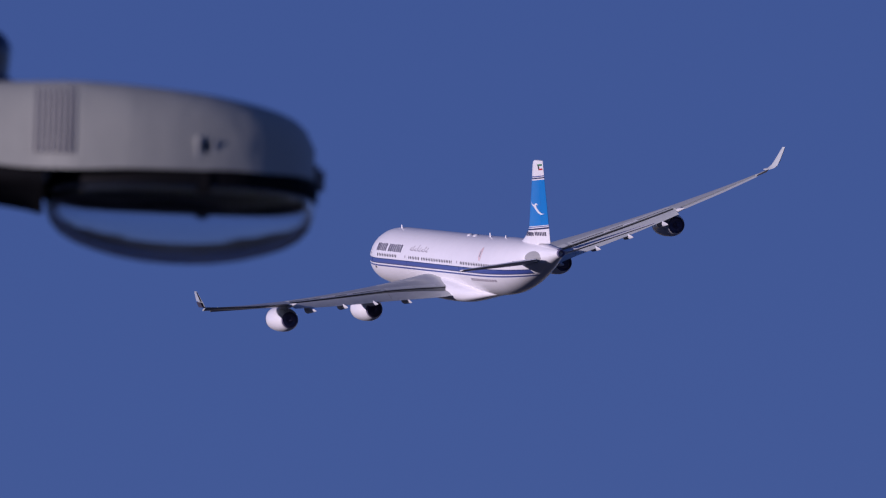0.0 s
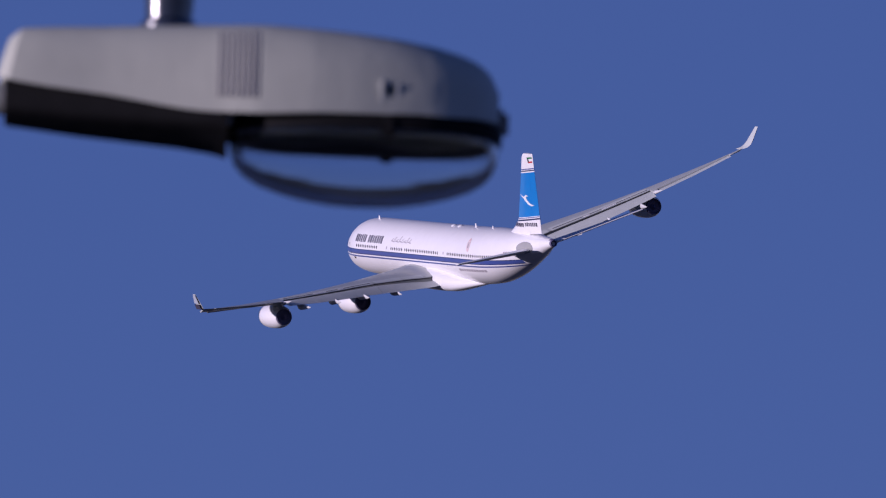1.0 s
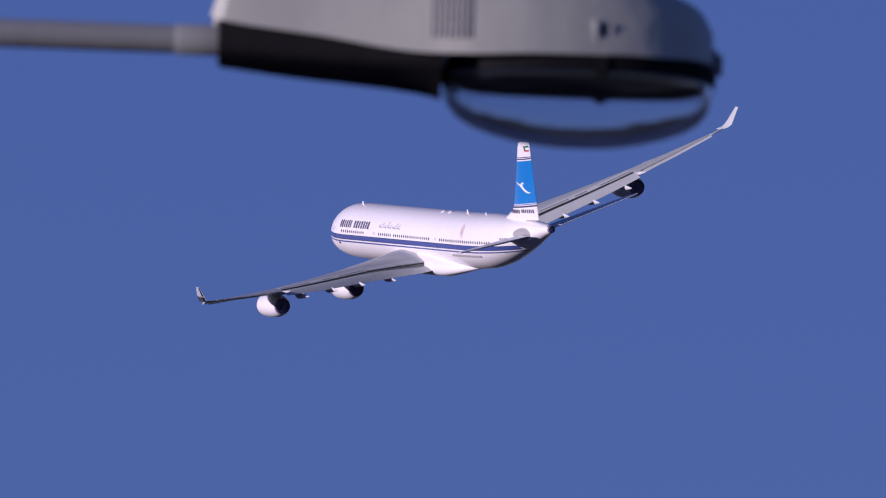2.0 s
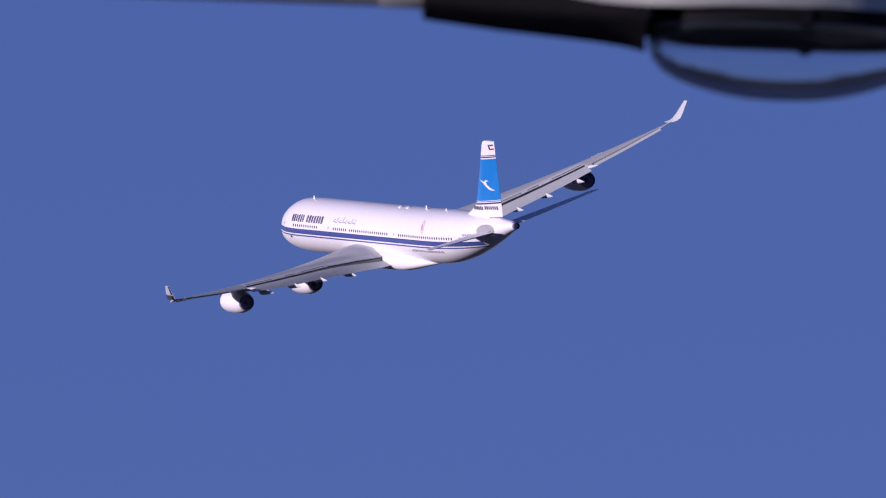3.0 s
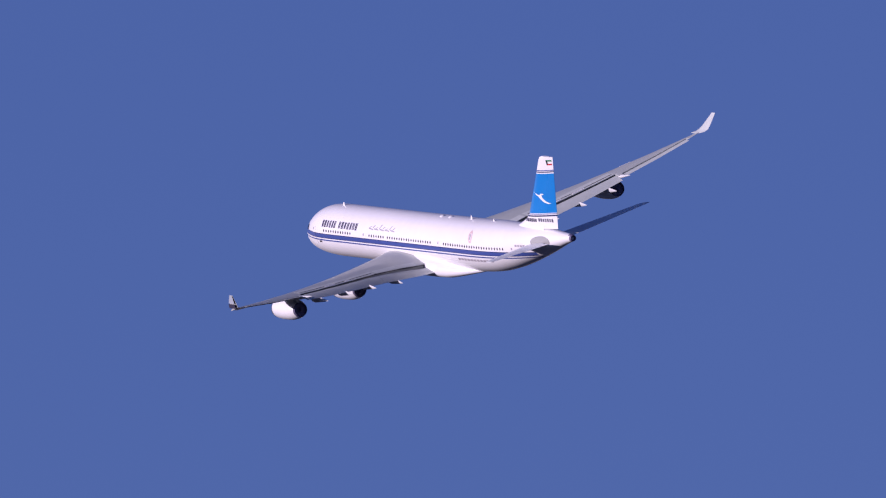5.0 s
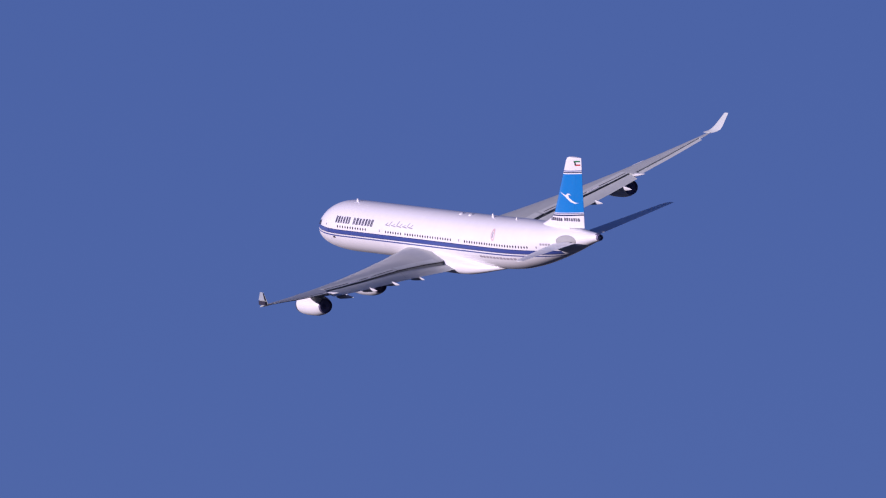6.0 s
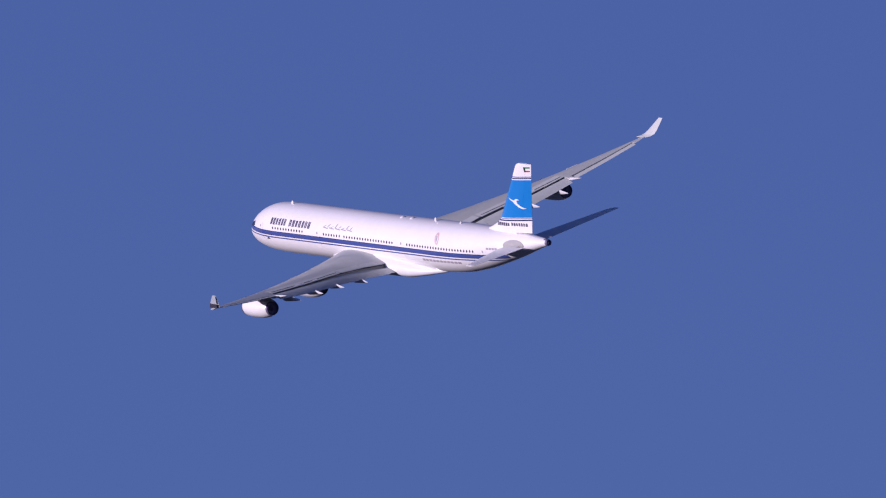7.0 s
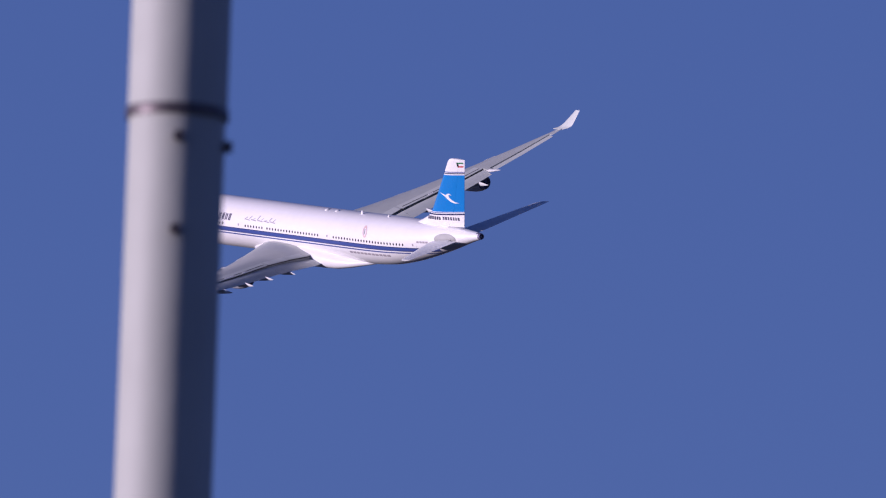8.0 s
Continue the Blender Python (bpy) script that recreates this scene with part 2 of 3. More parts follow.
def patch(name, corners, mat, parent, side=1, out=0.02, label="", nx=6, nz=5):
    """A painted mark on the hull, between four (station, height) corners in order round it."""
    (s0, z0), (s1, z1), (s2, z2), (s3, z3) = corners
    bm = bmesh.new()
    layers = []
    for o in (out, -0.03):
        g = []
        for i in range(nx + 1):
            u = i / nx
            row = []
            for j in range(nz + 1):
                v = j / nz
                s = (1 - v) * ((1 - u) * s0 + u * s1) + v * ((1 - u) * s3 + u * s2)
                z = (1 - v) * ((1 - u) * z0 + u * z1) + v * ((1 - u) * z3 + u * z2)
                row.append(bm.verts.new(skin(s, z, side, o)[0]))
            g.append(row)
        layers.append(g)
    top, low = layers
    for g in layers:
        for i in range(nx):
            for j in range(nz):
                bm.faces.new((g[i][j], g[i + 1][j], g[i + 1][j + 1], g[i][j + 1]))
    rim = [(i, 0) for i in range(nx)] + [(nx, j) for j in range(nz)] + [(i, nz) for i in range(nx, 0, -1)] + [(0, j) for j in range(nz, 0, -1)]
    for a, b in zip(rim, rim[1:] + rim[:1]):
        bm.faces.new((top[a[0]][a[1]], top[b[0]][b[1]], low[b[0]][b[1]], low[a[0]][a[1]]))
    return part(name, bm, mat, parent, label)


def oval_patch(name, s, z, rs, rz, mat, parent, side=1, out=0.02, label="", tilt=0.0, hole=0.0):
    bm = bmesh.new()
    n = 28
    rings = []
    for k, o in ((1.0, -0.03), (1.0, out), (max(hole, 0.5), out), (max(hole, 0.02), out), (max(hole, 0.02), -0.03)):
        ring = []
        for i in range(n):
            u = 2 * math.pi * i / n
            dz = rz * k * math.sin(u)
            ring.append(skin(s + rs * k * math.cos(u) + tilt * dz, z + dz, side, o)[0])
        rings.append(ring)
    loft(rings, cap0=False, cap1=False, bm=bm)
    return part(name, bm, mat, parent, label)


# plain strokes that stand for lettering: offset, width, low end and high end, in shares of a cell
STROKES = (((0.0, 0.26, 0.0, 1.0), (0.40, 0.26, 0.05, 0.95)), ((0.0, 0.18, 0.0, 1.0), (0.26, 0.14, 0.0, 1.0), (0.50, 0.18, 0.0, 1.0)), ((0.04, 0.56, 0.05, 0.95),),
           ((0.0, 0.22, 0.0, 0.95), (0.34, 0.32, 0.0, 1.0)), ((0.08, 0.30, 0.0, 1.0), (0.46, 0.20, 0.05, 1.0)))


def make_hull_details(plane, hull):
    # cabin windows, one mesh shared by all
    bm = bmesh.new()
    box(bm, -0.105, 0.105, -0.02, 0.03, -0.155, 0.155)
    bmesh.ops.bevel(bm, geom=[e for e in bm.edges if abs(e.verts[0].co.y - e.verts[1].co.y) > 0.01], offset=0.08, segments=3, affect="EDGES")
    first = part("window", bm, pane_dark, hull)
    me = first.data
    rows = [(9.6, 15.8, 12), (20.3, 23.6, 7), (24.6, 34.6, 19), (37.7, 50.8, 25)]
    spots = [(a + (b - a) * i / (n - 1), side) for side in (1, -1) for a, b, n in rows for i in range(n)]
    for k, (s, side) in enumerate(spots):
        ob = first if k == 0 else new("window", me)
        ob.parent = hull
        p, nrm = skin(s, 0.70, side)
        a = math.atan2(nrm.z, abs(nrm.y))
        ob.matrix_basis = Matrix.Translation(p) @ (Matrix.Rotation(a if side > 0 else -a, 4, "X"))
    for side in (1, -1):
        # doors, a finger's breadth proud, with a small dark pane
        for s in (6.2, 18.4, 35.9, 52.0):
            zb = -0.95 if s < 50 else -0.6
            d = patch("cabin_door", [(s, zb), (s + 1.05, zb), (s + 1.05, 1.0), (s, 1.0)], fuselage_paint, hull, side, 0.012)
            patch("door_pane", [(s + 0.42, 0.62), (s + 0.62, 0.62), (s + 0.62, 0.86), (s + 0.42, 0.86)], letter_grey, d, side, 0.03, nx=2, nz=2)
        # flight deck panes
        for a, b, lo, hi in ((2.85, 3.4, 0.05, 0.50), (3.45, 4.1, 0.2, 0.78), (4.15, 4.75, 0.34, 0.94)):
            patch("cockpit_window", [(a, lo), (b, lo + 0.12), (b, hi), (a, hi - 0.22)], pane_dark, hull, side, 0.02, nx=3, nz=3)
        # name of the line as plain slanted strokes, two words
        for first, last, n in ((8.98, 12.3, 6), (12.85, 17.4, 7)):
            pitch = (last - first) / n
            for k in range(n):
                a = first + pitch * k
                for off, wide, low, high in STROKES[k % len(STROKES)]:
                    l0, l1 = 1.06 + 0.66 * low, 1.06 + 0.66 * high
                    b0, b1 = a + 0.02 + 0.12 * low + off * pitch, a + 0.02 + 0.12 * high + off * pitch
                    patch("title_stroke", [(b0, l0), (b0 + wide * pitch, l0), (b1 + wide * pitch, l1), (b1, l1)], letter_navy, hull, side, 0.02, nx=1, nz=3)
        # second script, unreadable: thin plain bars along a base line and slanted ones over it
        for i in range(5):
            s = 20.0 + 1.25 * i
            patch("script_bar", [(s, 1.36), (s + 1.0, 1.28), (s + 1.1, 1.37), (s + 0.1, 1.46)], letter_grey, hull, side, 0.02, nx=3, nz=1)
        for i in range(8):
            s, high = 20.2 + 0.78 * i, (1.62, 1.74, 1.58, 1.84, 1.66, 1.56, 1.78, 1.68)[i]
            patch("script_bar", [(s - 0.12, 1.44), (s + 0.02, 1.44), (s + 0.44, high), (s + 0.28, high)], letter_grey, hull, side, 0.02, nx=1, nz=3)
        oval_patch("emblem", 43.6, 1.62, 0.40, 0.56, pale_red, hull, side, 0.02, "pale red leaning oval emblem", tilt=-0.3, hole=0.62)
        patch("emblem_bar", [(43.52, 1.38), (43.72, 1.38), (43.60, 1.86), (43.44, 1.86)], letter_grey, hull, side, 0.02, nx=1, nz=3)
        for i in range(11):
            s = 40.4 + 0.70 * i
            patch("address_bar", [(s, -0.92), (s + 0.52, -0.92), (s + 0.52, -0.66), (s, -0.66)], letter_grey, hull, side, 0.02, nx=1, nz=2)
        for i in range(4):
            s = 53.2 + 0.5 * i
            patch("mark_bar", [(s, 0.98), (s + 0.36, 0.98), (s + 0.36, 1.2), (s, 1.2)], letter_grey, hull, side, 0.02, nx=1, nz=2)
        oval_patch("seal_plate", 57.9, 1.54, 1.75, 0.55, seal_grey, hull, side, 0.025, "grey stabilizer seal plate")
    patch("service_panel", [(7.95, -0.66), (8.6, -0.66), (8.5, -0.46), (8.05, -0.46)], pane_dark, hull, 1, 0.02, "small dark panel under the cheatline", nx=2, nz=2)
    # blade aerials and domes on the crown
    for s, h, c in ((10.5, 0.34, 0.22), (40.4, 0.40, 0.22), (45.6, 0.24, 0.16)):
        bm = bmesh.new()
        zc, ry, rz = hermite(HULL, s)
        ring0 = [(st(s) + c * math.cos(u), 0.07 * math.sin(u), zc + rz - 0.05) for u in (2 * math.pi * i / 10 for i in range(10))]
        ring1 = [(st(s + 0.18) + 0.55 * c * math.cos(u), 0.045 * math.sin(u), zc + rz + h) for u in (2 * math.pi * i / 10 for i in range(10))]
        part("aerial", loft([ring0, ring1], bm=bm), white_paint, hull)
    for s in (33.6, 35.6):
        part("dome", loft(turned([(-0.1, 0.30), (-0.02, 0.29), (0.04, 0.21), (0.07, 0.08)], (st(s), 0, 2.76), "z", 16)), white_paint, hull)
    # belly fairing
    rings = []
    for s, hw, bot, top in ((18.5, 1.2, -2.4, -1.7), (20.4, 2.2, -2.9, -1.25), (23.0, 3.0, -3.2, -0.80), (26.0, 3.4, -3.4, -0.62), (31.0, 3.5, -3.48, -0.68),
                            (34.5, 3.45, -3.48, -0.95), (37.0, 3.2, -3.42, -1.35), (39.0, 2.75, -3.2, -1.7), (41.0, 2.0, -2.95, -2.0), (43.0, 0.9, -2.75, -2.3)):
        zc, rz = (top + bot) / 2, (top - bot) / 2
        ring = []
        for i in range(40):
            u = 2 * math.pi * i / 40
            c, sn = math.cos(u), math.sin(u)
            ring.append((st(s), hw * math.copysign(abs(c) ** 0.75, c), zc + rz * math.copysign(abs(sn) ** 0.75, sn)))
        rings.append(ring)
    part("belly_fairing", loft(rings), white_paint, plane, "white belly fairing at the wing roots")


def foil(chord, thick, cut=1.0, n=12, camber=0.015):
    """An airfoil ring as (aft, up), from the upper rear round the nose to the lower rear."""
    def half(x):
        return 5 * thick * (0.2969 * math.sqrt(x) - 0.126 * x - 0.3516 * x**2 + 0.2843 * x**3 - 0.1015 * x**4)
    xs = [cut * (0.5 - 0.5 * math.cos(math.pi * i / n)) for i in range(n + 1)]
    cam_line = lambda x: 4 * camber * x * (1 - x)
    upper = [(x * chord, (cam_line(x) + half(x) + 0.001) * chord) for x in reversed(xs)]
    lower = [(x * chord, (cam_line(x) - half(x) - 0.001) * chord) for x in xs[1:]]
    return upper + lower


def foil_aft(chord, thick, start, n=6):
    """The rear of a symmetric airfoil from a fraction of the chord to its edge, as a ring of (aft, side)."""
    def half(x):
        return 5 * thick * (0.2969 * math.sqrt(x) - 0.126 * x - 0.3516 * x**2 + 0.2843 * x**3 - 0.1015 * x**4)
    xs = [start + (1 - start) * i / n for i in range(n + 1)]
    return [(x * chord, (half(x) + 0.001) * chord) for x in reversed(xs)] + [(x * chord, -(half(x) + 0.001) * chord) for x in xs]


# span, trailing edge station, heights of the trailing and the leading edge
WING = [(1.2, 35.1, -2.30, -1.70), (3.4, 35.05, -2.08, -1.54), (6.4, 35.05, -1.44, -1.33), (9.4, 35.55, -0.86, -1.06), (14.0, 36.65, -0.22, -0.48),
        (19.6, 37.6, 0.56, 0.44), (24.0, 38.55, 1.39, 1.26), (28.8, 39.73, 2.59, 2.20)]
# span, chord and droop of the flaps
FLAPS = [(3.3, 1.85, 12.0), (6.4, 1.90, 19.0), (9.4, 1.80, 23.0), (14.0, 1.65, 22.0), (19.7, 1.55, 15.0)]


def wing_line(y):
    """Leading edge and trailing edge station, height of the chord line, thickness ratio and incidence at y."""
    y = abs(y)
    lead = 22.8 + 0.587 * (y - 2.8)
    trail, rear, front = hermite(WING, y)
    thick = 0.15 - 0.0018 * (y - 2.8)
    rise = (front - rear) / (trail - lead)
    return lead, trail, rear + 0.6 * (trail - lead) * rise, thick, math.degrees(math.asin(rise))


def wing_ring(y, side, cut_aft=None):
    lead, trail, high, thick, inc = wing_line(y)
    c = trail - lead
    cut = 1.0 if cut_aft is None else 1.0 - cut_aft / c
    a = radians(inc)
    ring = []
    for x, z in foil(c, thick, cut):
        dx = x - 0.4 * c
        ring.append((st(lead + 0.4 * c + dx * math.cos(a) + z * math.sin(a)), side * y, high - dx * math.sin(a) + z * math.cos(a)))
    return ring


def wing_top(y, side, f, out=0.0):
    """A point on the wing's upper side at a fraction of the chord."""
    lead, trail, high, thick, inc = wing_line(y)
    c = trail - lead
    a = radians(inc)
    half = 5 * thick * (0.2969 * math.sqrt(f) - 0.126 * f - 0.3516 * f**2 + 0.2843 * f**3 - 0.1015 * f**4)
    x, z = f * c - 0.4 * c, (half + 0.06 * f * (1 - f)) * c + out
    return Vector((st(lead + 0.4 * c + x * math.cos(a) + z * math.sin(a)), side * y, high - x * math.sin(a) + z * math.cos(a)))


def surface_ring(y, side, s0, z0, chord, droop, thick=0.12):
    """A small control surface section whose nose lies at (s0, z0), tilted down by droop degrees."""
    a = radians(droop)
    return [(st(s0 + x * math.cos(a) + z * math.sin(a)), side * y, z0 - x * math.sin(a) + z * math.cos(a)) for x, z in foil(chord, thick, n=7)]


def canoe(y, side, s0, s1, z0, z1, w, h):
    """A flap track fairing, pointed at both ends."""
    rings = []
    for k in range(9):
        u = k / 8
        r = max(0.04, min(1.0, 5 * u) ** 0.5 * (1 - u) ** 0.7)
        s, z = s0 + (s1 - s0) * u, z0 + (z1 - z0) * u
        rings.append([(st(s), side * y + w * r * math.cos(v), z + h * r * math.sin(v)) for v in (2 * math.pi * i / 14 for i in range(14))])
    return loft(rings)


def make_wing(plane, side):
    ys = [(1.2, 1.95), (2.8, 1.95), (5.0, 1.95), (7.2, 1.95), (9.35, 1.95), (9.45, 1.9), (12.0, 1.85), (14.5, 1.8), (17.0, 1.7), (19.7, 1.6),
          (19.75, None), (20.1, None), (20.15, 0.95), (24.0, 0.85), (27.6, 0.7), (27.65, None), (28.8, None)]
    wing = part("wing", loft([wing_ring(y, side, c) for y, c in ys]), wing_paint, plane, "light grey swept wing with flaps out")
    # flaps, run out and drooped
    for y0, y1 in ((3.3, 9.39), (9.42, 19.65)):
        rings = []
        for k in range(7):
            y = y0 + (y1 - y0) * k / 6
            lead, trail, high, thick, inc = wing_line(y)
            c = trail - lead
            zt = high - 0.6 * c * math.sin(radians(inc))
            chord, droop = hermite(FLAPS, y)
            rings.append(surface_ring(y, side, trail - 1.84 + 0.016 * y, zt + 0.05, chord, droop))
        part("flap", loft(rings), flap_paint, wing, "extended trailing-edge flap")
    # spoiler panels with an open joint ahead of them
    for y0, y1 in ((3.5, 6.28), (6.32, 9.3), (9.6, 12.13), (12.17, 14.63), (14.67, 17.13), (17.17, 19.6)):
        bm = bmesh.new()
        lay = []
        for o in (0.02, -0.04):
            row = []
            for y in (y0, y1):
                lead, trail, high, thick, inc = wing_line(y)
                c = trail - lead
                f0, f1 = 1 - 3.05 / c, 1 - (1.89 - 0.02 * (y0 - 3)) / c
                row += [[wing_top(y, side, f0 + (f1 - f0) * k / 4, o) for k in range(5)]]
            lay.append(row)
        ring = [lay[0][0] + lay[1][0][::-1], lay[0][1] + lay[1][1][::-1]]
        part("spoiler", loft(ring, bm=bm), flap_paint, wing)
    bm = bmesh.new()
    rings = []
    for k in range(12):
        y = 9.8 + (19.5 - 9.8) * k / 11
        lead, trail, high, thick, inc = wing_line(y)
        c = trail - lead
        rings.append([wing_top(y, side, 1 - (2.46 - 0.02 * y) / c, 0.045), wing_top(y, side, 1 - (2.35 - 0.02 * y) / c, 0.045), wing_top(y, side, 1 - (2.35 - 0.02 * y) / c, -0.05), wing_top(y, side, 1 - (2.46 - 0.02 * y) / c, -0.05)])
    part("spoiler_joint", loft(rings, bm=bm), dark_cove, wing, "dark open joint")
    # shade in the gap ahead of the flap, put in as a dark strip
    rings = []
    for k in range(12):
        y = 3.4 + (19.6 - 3.4) * k / 11
        lead, trail, high, thick, inc = wing_line(y)
        c = trail - lead
        g = 2.0 - 0.02 * (y - 3)
        rings.append([wing_top(y, side, 1 - g / c, -0.03), wing_top(y, side, 1 - (g - 0.13) / c, -0.05), wing_top(y, side, 1 - (g - 0.13) / c, -0.12), wing_top(y, side, 1 - g / c, -0.12)])
    part("cove_shade", loft(rings), dark_cove, wing, "dark strip for the shade in the cove ahead of the flap")
    # aileron: up on the lower wing, down on the upper
    rings = []
    for y in (20.2, 24.0, 27.55):
        lead, trail, high, thick, inc = wing_line(y)
        c = trail - lead
        ch = (0.95, 0.85, 0.7)[(20.2, 24.0, 27.55).index(y)] + 0.12
        rings.append(surface_ring(y, side, trail - ch, high - (0.6 * c - ch) * math.sin(radians(inc)) + (0.01 if side > 0 else -0.02), ch + 0.03, -9.0 if side > 0 else 1.5, 0.11))
    part("aileron", loft(rings), flap_paint, wing)
    # slats, drooped in front of the leading edge
    for y0, y1 in ((4.4, 8.6), (10.4, 14.2), (14.3, 18.2), (20.4, 24.0), (24.1, 27.8)):
        rings = []
        for k in range(3):
            y = y0 + (y1 - y0) * k / 2
            lead, trail, high, thick, inc = wing_line(y)
            c = trail - lead
            zl = high + 0.4 * c * math.sin(radians(inc))
            sc = 0.12 * c + 0.35
            a = radians(-16)
            rings.append([(st(lead - 0.5 + x * math.cos(a) + z * math.sin(a)), side * y, zl - 0.18 - x * math.sin(a) + z * math.cos(a)) for x, z in foil(sc, 0.2, n=6)])
        part("slat", loft(rings), bare_metal, wing)
    # sun on the slat ends, added as white pieces flush with the leading edge
    for y in (8.4, 12.6, 22.0):
        rings = [[wing_top(yy, side, f, o) for f, o in ((0.015, 0.05), (0.045, 0.06), (0.045, -0.08), (0.015, -0.08))] for yy in (y - 0.55, y + 0.55)]
        part("slat_glint", loft(rings), white_paint, wing, "white piece for the sun on a slat end", smooth=False)
    # glints on the spoiler edges, put into the joint as white pieces
    for y0, y1 in ((12.9, 13.5), (14.8, 16.2)):
        rings = []
        for y in (y0, y1):
            lead, trail, high, thick, inc = wing_line(y)
            c = trail - lead
            rings.append([wing_top(y, side, 1 - a / c, o) for a, o in ((2.20, 0.03), (1.96, 0.07), (1.88, 0.05), (1.88, -0.05), (2.20, -0.05))])
        part("spoiler_glint", loft(rings), white_paint, wing, "white piece for a glint on the spoiler edge", smooth=False)
    # winglet
    rings = []
    for y, s0, s1, z in ((28.7, 38.0, 39.75, 2.52), (29.05, 38.55, 40.45, 2.62), (29.27, 39.05, 41.0, 2.84), (29.46, 39.7, 41.35, 3.22), (30.06, 41.4, 42.18, 4.50)):
        c = s1 - s0
        lean = (0.1, 0.35, 0.8, 0.9, 0.92)[len(rings)]
        rings.append([(st(s0 + x), side * (y - zz * lean), z + zz * (1 - lean * 0.6)) for x, zz in foil(c, 0.06, n=8)])
    part("winglet", loft(rings), flap_paint, wing, "pale grey upturned winglet")
    bm = loft([[(st(a), side * (yo + d), z) for a, yo, z in ((39.0, 29.26, 2.70), (40.5, 29.26, 2.70), (41.2, 29.62, 3.32), (39.85, 29.62, 3.32))] for d in (0.03, 0.07)])
    part("winglet_panel", bm, letter_navy, wing, "dark panel on the winglet foot", smooth=False)
    bm = loft([[(st(a), side * (yo + d), z) for a, yo, z in ((39.95, 29.64, 3.42), (41.25, 29.64, 3.42), (42.08, 30.05, 4.44), (41.45, 30.05, 4.44))] for d in (0.02, 0.055)])
    part("winglet_panel", bm, winglet_blue, wing, "grey-blue outer face of the winglet", smooth=False)
    # flap track fairings: span, where the tail ends, its height; the last one is short and lies on the flap's end
    for y, tail, low in ((7.8, 36.2, -2.02), (11.4, 37.2, -1.30), (14.6, 38.0, -0.84), (18.0, 38.9, -0.36)):
        lead, trail, high, thick, inc = wing_line(y)
        zt = high - 0.6 * (trail - lead) * math.sin(radians(inc))
        part("flap_track_fairing", canoe(y, side, trail - 2.6, tail, zt - 0.62, low, 0.22, 0.50), fairing_paint, wing)
    lead, trail, high, thick, inc = wing_line(19.85)
    zt = high - 0.6 * (trail - lead) * math.sin(radians(inc))
    part("flap_track_fairing", canoe(19.85, side, trail - 2.0, 39.3, zt - 0.20, zt + 0.22, 0.19, 0.26), fairing_paint, wing)
    return wing


def make_engine(plane, side, y, s_exit, z, name_label):
    root = part("engine", loft(turned([(4.55, 0.86), (4.75, 0.90), (4.82, 0.98), (4.72, 1.05), (4.3, 1.12), (3.4, 1.18), (2.4, 1.18), (1.4, 1.14), (0.6, 1.01), (0.2, 0.885), (0.05, 0.835),
                                               (0.05, 0.80), (0.4, 0.83), (0.9, 0.86)], (st(s_exit), side * y, z)), cap0=False, cap1=False), white_paint, plane, name_label)
    part("intake_lip", loft(turned([(4.4, 0.85), (4.75, 0.895), (4.85, 0.98), (4.74, 1.065), (4.5, 1.10)], (st(s_exit), side * y, z)), cap0=False, cap1=False), bare_metal, root, "bare metal intake lip")
    part("fan_disc", loft(turned([(4.4, 0.86), (4.3, 0.5), (4.3, 0.3), (4.7, 0.06)], (st(s_exit), side * y, z)), cap0=False), nozzle_metal, root)
    part("nozzle", loft(turned([(0.5, 0.80), (0.05, 0.79), (-0.16, 0.75), (-0.15, 0.72), (0.0, 0.70), (0.1, 0.58), (0.1, 0.34), (0.0, 0.24), (-0.25, 0.03)], (st(s_exit), side * y, z)), cap0=False), nozzle_metal, root, "dark exhaust nozzle")
    # pylon
    lead, trail, high, thick, inc = wing_line(y)
    c = trail - lead
    rings = []
    zw = high + 0.15
    for k in range(7):
        u = k / 6
        s0, s1 = s_exit - 3.9 + u * (lead + 0.3 - s_exit + 3.9), s_exit + 0.35 + u * (lead + 0.62 * c - s_exit - 0.35)
        zz = z + 0.8 + u * (zw - 0.25 - z - 0.8)
        rings.append([(st((s0 + s1) / 2 - (s1 - s0) / 2 * math.cos(v)), side * y + 0.22 * math.sin(v), zz) for v in (2 * math.pi * i / 18 for i in range(18))])
    part("pylon", loft(rings), wing_paint, root, "grey engine pylon")


